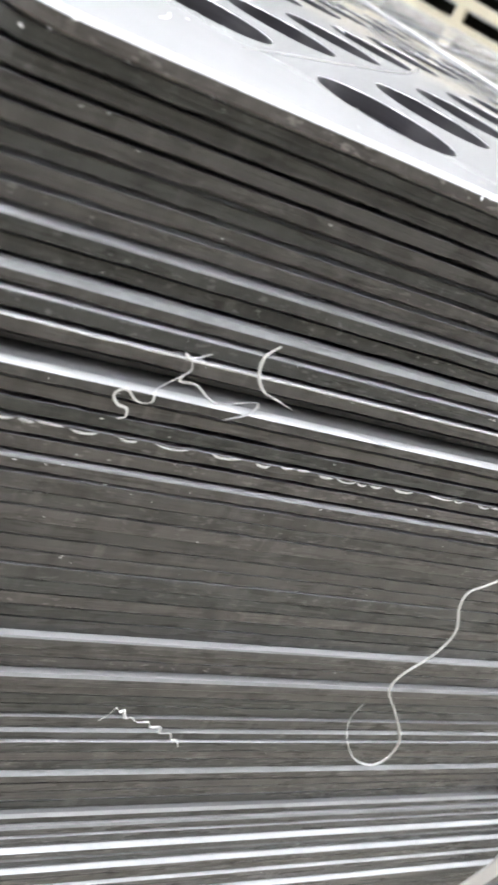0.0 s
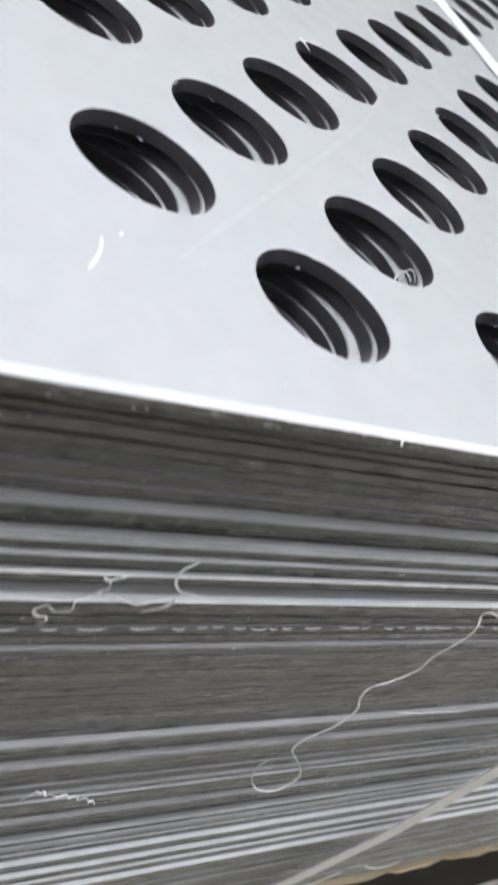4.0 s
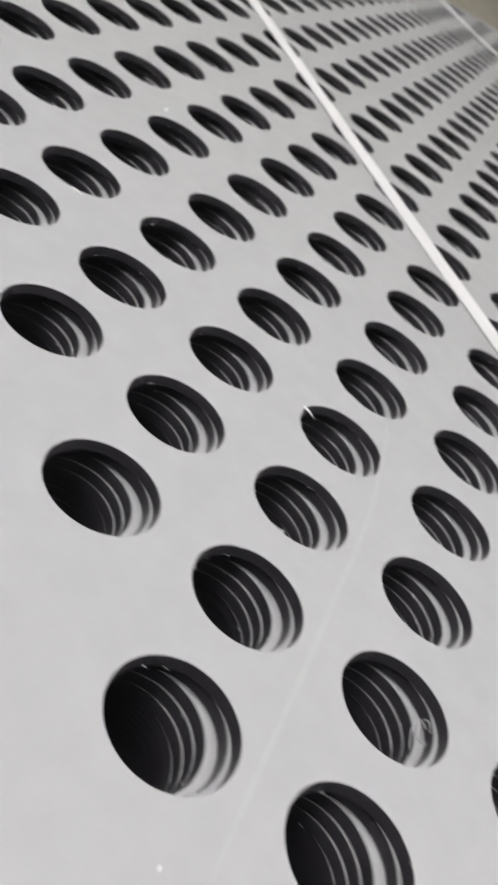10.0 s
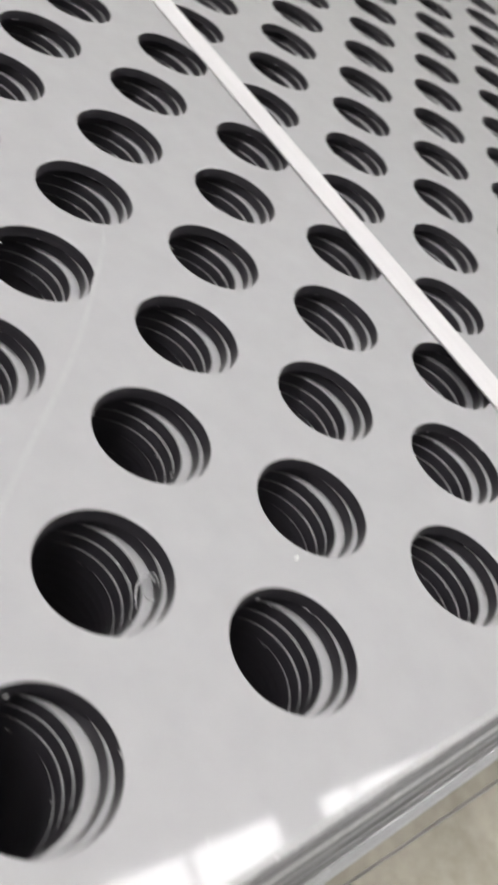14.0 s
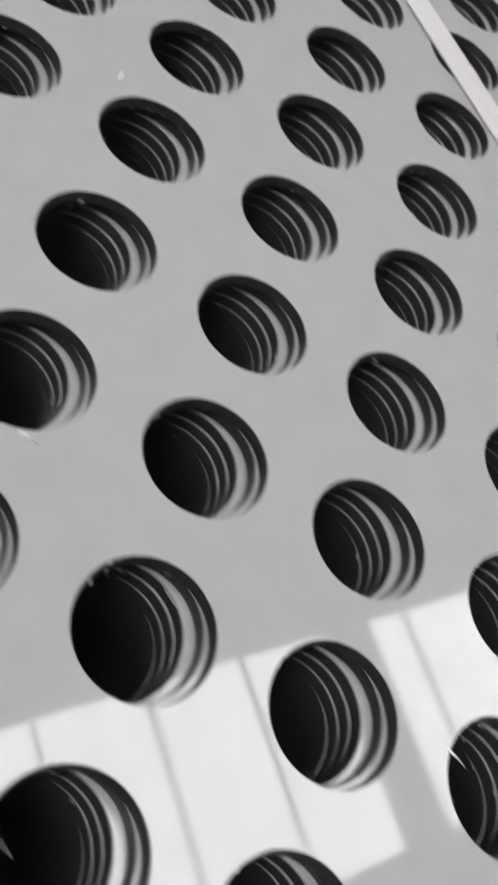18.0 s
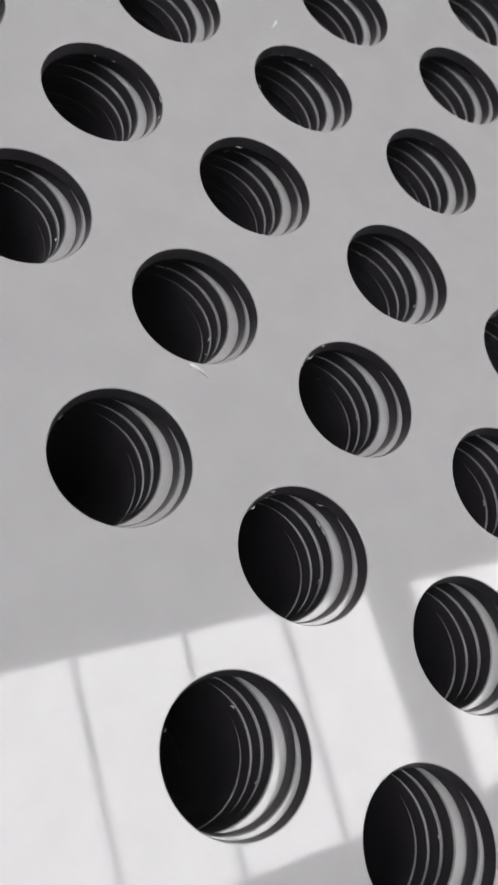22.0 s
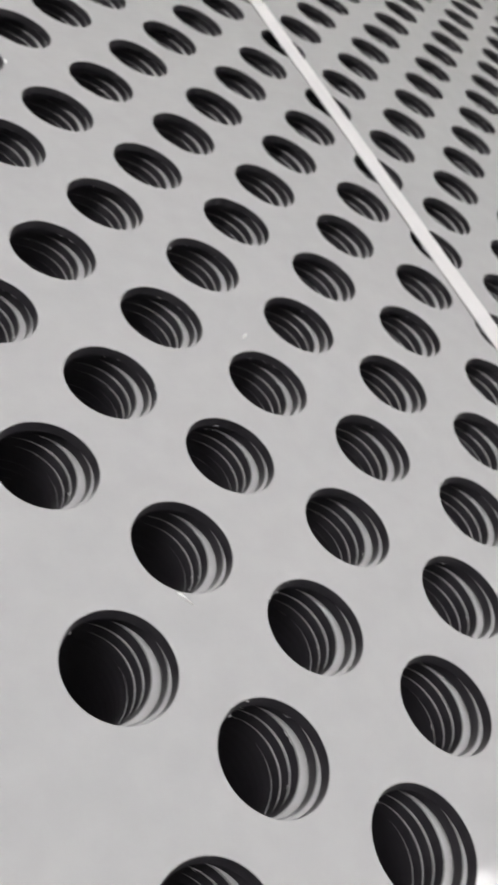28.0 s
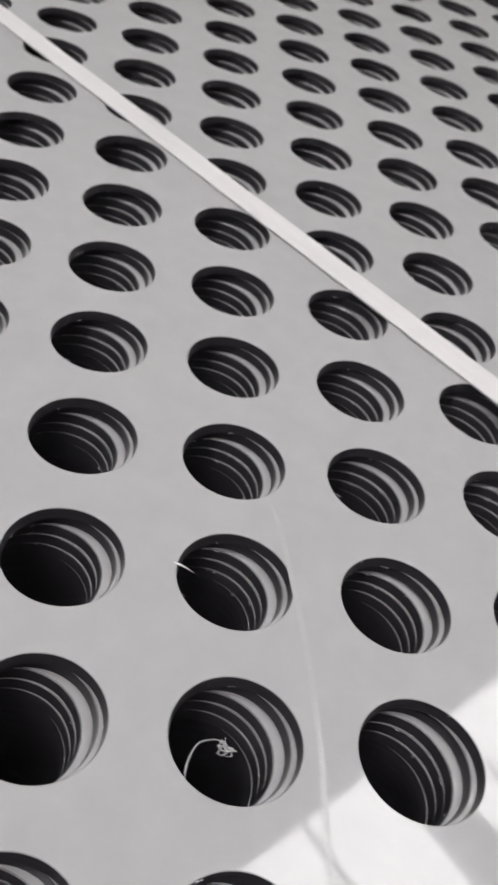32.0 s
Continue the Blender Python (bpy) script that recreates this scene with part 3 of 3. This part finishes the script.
swarf("swarf_curl", [(-0.679, -0.925), (-0.658, -0.913), (-0.665, -0.887), (-0.692, -0.88), (-0.715, -0.858), (-0.71, -0.834), (-0.683, -0.83), (-0.656, -0.851), (-0.627, -0.862), (-0.604, -0.845), (-0.607, -0.811), (-0.59, -0.78), (-0.558, -0.754), (-0.54, -0.726), (-0.546, -0.701), (-0.576, -0.676), (-0.562, -0.692), (-0.532, -0.677), (-0.501, -0.662)], 0.0085, "tangled pale plastic curl caught between sheets", 0.045, 1.5, 0.4)
swarf("swarf_curl", [(-0.54, -0.726), (-0.557, -0.758), (-0.545, -0.768), (-0.503, -0.765), (-0.447, -0.8), (-0.403, -0.808), (-0.296, -0.778), (-0.303, -0.817), (-0.37, -0.862)], 0.0085, "looped pale plastic curl caught between sheets", 0.045, 1.5, 0.4)
swarf("swarf_curl", [(-0.317, -0.585), (-0.348, -0.628), (-0.337, -0.688), (-0.298, -0.735), (-0.237, -0.756), (-0.181, -0.773)], 0.010, "bent pale plastic curl caught between sheets", 0.045, 1.0, 0.4)
swarf("swarf_curl", [(-0.262, -2.17), (-0.235, -2.13), (-0.221, -2.098), (-0.20, -2.118), (-0.185, -2.112), (-0.165, -2.15), (-0.14, -2.152), (-0.11, -2.172), (-0.06, -2.178), (-0.045, -2.20), (0.0, -2.208), (0.01, -2.235), (0.06, -2.245), (0.075, -2.275), (0.105, -2.285), (0.127, -2.32)], 0.011, "crumpled pale plastic curl on the stack side", 0.10, 9.0, 0.3)
swarf("swarf_thread", [(1.393, -1.67), (1.559, -1.696), (1.719, -1.705), (1.89, -1.718)], 0.009, "thin pale plastic thread on the stack side", 0.08, 1.0, 0.4)


def flat_mark(name, pts, width, label, mat=SCUFF, z=0.0007):
    """A scuff in the face of the top sheet: a flat strip that narrows to its ends."""
    line = spline([Vector((x * B, y * B, z * B)) for x, y in pts], 6)
    bm, n, last = bmesh.new(), len(line), None
    for k, p in enumerate(line):
        along = line[min(k + 1, n - 1)] - line[max(k - 1, 0)]
        side = Vector((-along.y, along.x, 0)).normalized() * width * B / 2 * min(1.0, 0.25 + 6.0 * min(k, n - 1 - k) / n)
        pair = (bm.verts.new(p - side), bm.verts.new(p + side))
        if last:
            bm.faces.new((last[0], pair[0], pair[1], last[1]))
        last = pair
    return part(name, bm, mat, top_sheet, label)


flat_mark("scratch", [(1.46, 2.24), (1.37, 2.08), (1.13, 1.76), (.92, 1.5), (.7, 1.26), (.45, 1.01), (.17, .72), (-.08, .47), (-.33, .22), (-.54, 0)], 0.025,
          "long pale curved scratch")
flat_mark("scratch", [(-.76, .025), (-.775, -.03), (-.80, -.08), (-.83, -.125)], 0.008, "short white scrape", SWARF)
flat_mark("scratch", [(.125, -.40), (.115, -.44)], 0.014, "small pale scuff")
flat_mark("scratch", [(.345, -.375), (.335, -.41)], 0.014, "small pale scuff")
flat_mark("scratch", [(-.325, -.40), (-.335, -.43)], 0.012, "small pale scuff")
flat_mark("scratch", [(-.685, .070), (-.70, .055)], 0.006, "small white scuff", SWARF)


def chip(x, y, z, size, label, seed, parent=None):
    """A torn crumb of plastic."""
    r = random.Random(seed)
    bm = bmesh.new()
    bmesh.ops.create_icosphere(bm, subdivisions=1, radius=1.0)
    for v in bm.verts:
        v.co *= r.uniform(0.45, 1.15)
    ob = part("plastic_chip", bm, SWARF)
    ob.matrix_world = Matrix.LocRotScale(place(x, y, z), Euler((r.random(), r.random(), r.uniform(0, 6))), Vector((size[0] * B, size[1] * B, size[2] * B)))
    return tagged(ob, label, "plastic chip", "plastic chips")


chip(.51, -.528, -.003, (.012, .006, .004), "small white plastic chip on the sheet edge", 1)
chip(.05, -.536, -.016, (.018, .004, .005), "small white plastic chip on the sheet edge", 2)
chip(1.0, 5.36, .006, (.03, .012, .008), "small white plastic chip on the top sheet", 3)
chip(.25, 7.96, .006, (.05, .015, .008), "small grey plastic chip on the top sheet", 4)
chip(.27, 8.92, .006, (.05, .015, .008), "small grey plastic chip on the top sheet", 5)
chip(1.25, .31, .004, (.02, .01, .006), "small pale plastic chip on the top sheet", 6)


def thread(pts, width, label, steps=6, mat=SWARF):
    ob = part("swarf_thread", ribbon([place(*p) for p in pts], width * B, width * 0.4 * B, (0, 0, 1), 0.4, 2.5, steps), mat)
    return tagged(ob, label, "swarf", "plastic swarf")


# curls left in holes by the drill
thread([(.845, 2.215, .003), (.865, 2.175, .002), (.885, 2.13, -.008)], 0.009, "short white plastic burr on a hole rim")
thread([(-.13, 3.77, .004), (-.105, 3.74, .006), (-.075, 3.70, .003)], 0.014, "short white plastic burr beside a hole rim")
thread([(.61, .385, -.13), (.635, .445, -.10), (.685, .475, -.08), (.715, .43, -.10), (.68, .39, -.11), (.65, .41, -.10), (.672, .46, -.07), (.705, .455, -.06),
        (.70, .40, -.09), (.655, .375, -.11), (.60, .36, -.14)], 0.010, "tangled plastic curl inside a hole", mat=FLAKE)
thread([(.36, 1.54, -.30), (.42, 1.60, -.28), (.515, 1.64, -.28), (.575, 1.62, -.28), (.60, 1.59, -.28), (.595, 1.555, -.28)], 0.010, "hooked plastic curl inside a hole", mat=FLAKE)
curl = random.Random(5)
thread([(.593 + .036 * math.cos(1.9 * k) * curl.uniform(.4, 1), 1.56 + .04 * math.sin(2.3 * k + 1) * curl.uniform(.4, 1), -.28 + curl.uniform(-.03, .02)) for k in range(16)],
       0.010, "crumpled plastic curl hanging inside a hole", 4, FLAKE)
# torn burrs round the drilled rims
flakes = random.Random(21)


def rim_burrs(k, count, low, spread):
    """Ragged flakes on the lower (low) or upper rims of the holes of sheet k."""
    bm = bmesh.new()
    for _ in range(count):
        j, i = flakes.randrange(0, 16), flakes.randrange(0, 6)
        cx, cy = i - (0.5 if j % 2 else 0.0), j / 2
        sx, sy = SLIP[k]
        a, turn_by = flakes.gauss(*spread), flakes.uniform(.03, .16)
        r = RAD - (.006 if low else .001)
        z = -TH * k - (.053 if low else .0)
        pts = [place(cx + sx + (r - flakes.uniform(0, .010)) * math.cos(a + turn_by * q), cy + sy + (r - flakes.uniform(0, .010)) * math.sin(a + turn_by * q),
                     z + flakes.uniform(-.004, .004)) for q in (0, .35, .7, 1)]
        piece = ribbon(pts, flakes.uniform(.002, .006) * B, .002 * B, (0, 0, 1), .2, flakes.uniform(0, 2), 2)
        me = bpy.data.meshes.new("flake")
        piece.to_mesh(me)
        piece.free()
        bm.from_mesh(me)
        bpy.data.meshes.remove(me)
    bmesh.ops.translate(bm, verts=bm.verts, vec=-made[k].location)
    tagged(part("rim_burr", bm, FLAKE, made[k], "torn pale plastic burrs round the drilled holes"), kind="stuff")


rim_burrs(0, 130, True, (1.3, .8))
rim_burrs(0, 60, False, (1.2, 1.2))
rim_burrs(1, 130, True, (.6, .8))
rim_burrs(2, 110, True, (.5, .8))
rim_burrs(2, 90, False, (.3, .7))
rim_burrs(3, 120, False, (.4, .8))
rim_burrs(4, 90, False, (.4, .8))
rim_burrs(5, 90, False, (.6, .9))
# scalloped burr along one sheet of the front
x = -1.1
while x < 2.6:
    length, sag = rng.uniform(.04, .12), rng.uniform(.001, .009)
    zz = -TH * 17 + rng.uniform(-.004, .004)
    bits = [place(x + length * t, YF + fronts[17] - .003 - .6 * sag * math.sin(math.pi * t), zz - sag * math.sin(math.pi * t) + rng.uniform(-.002, .002)) - made[17].location
            for t in (0, .3, .7, 1.0)]
    part("burr", ribbon(bits, rng.uniform(.005, .010) * B, 0.003 * B, (0, -1, 0), 0.15, 0, 3), SWARF, made[17])
    x += length + (rng.uniform(.0, .02) if rng.random() < .6 else rng.uniform(.03, .08))
# frayed bright thread torn along the arris of one sheet
x, fray = -1.1, []
while x < 3.2:
    kink = rng.uniform(.004, .016) if rng.random() < 0.12 else rng.uniform(-.001, .002)
    fray.append(place(x, YF + fronts[12] - .004 - .4 * abs(kink), -TH * 12 + kink) - made[12].location)
    x += rng.uniform(.03, .07)
part("burr", ribbon(fray, .009 * B, .004 * B, (0, -1, 0), 0.3, 1.5, 3), SWARF, made[12], "frayed white thread torn from the arris")
crumbs = bmesh.new()
for k in range(420):
    j = rng.choice((0, 0, 0, 1, 3, 4, 6, 9, 11, 11, 12, 12, 14, 16, 17, 18, 19, 19, 20, 22, 25, 33, 41, 46, 55))
    x, q = rng.uniform(-1.25, 5.0), rng.uniform(.0008, .0022)
    r = bmesh.ops.create_icosphere(crumbs, subdivisions=1, radius=1.0)
    at_y = fronts[j] + YF
    bmesh.ops.transform(crumbs, verts=r["verts"], matrix=Matrix.LocRotScale(place(x, at_y - .001, -TH * j - rng.choice((.004, .012, .03, .05))),
                        Euler((0, rng.uniform(-.5, .5), 0)), Vector((q * rng.uniform(1, 4.5), q * .6, q)) * B))
tagged(part("plastic_crumbs", crumbs, SWARF), "tiny pale plastic crumbs stuck along the sheet edges", "crumbs", kind="stuff")
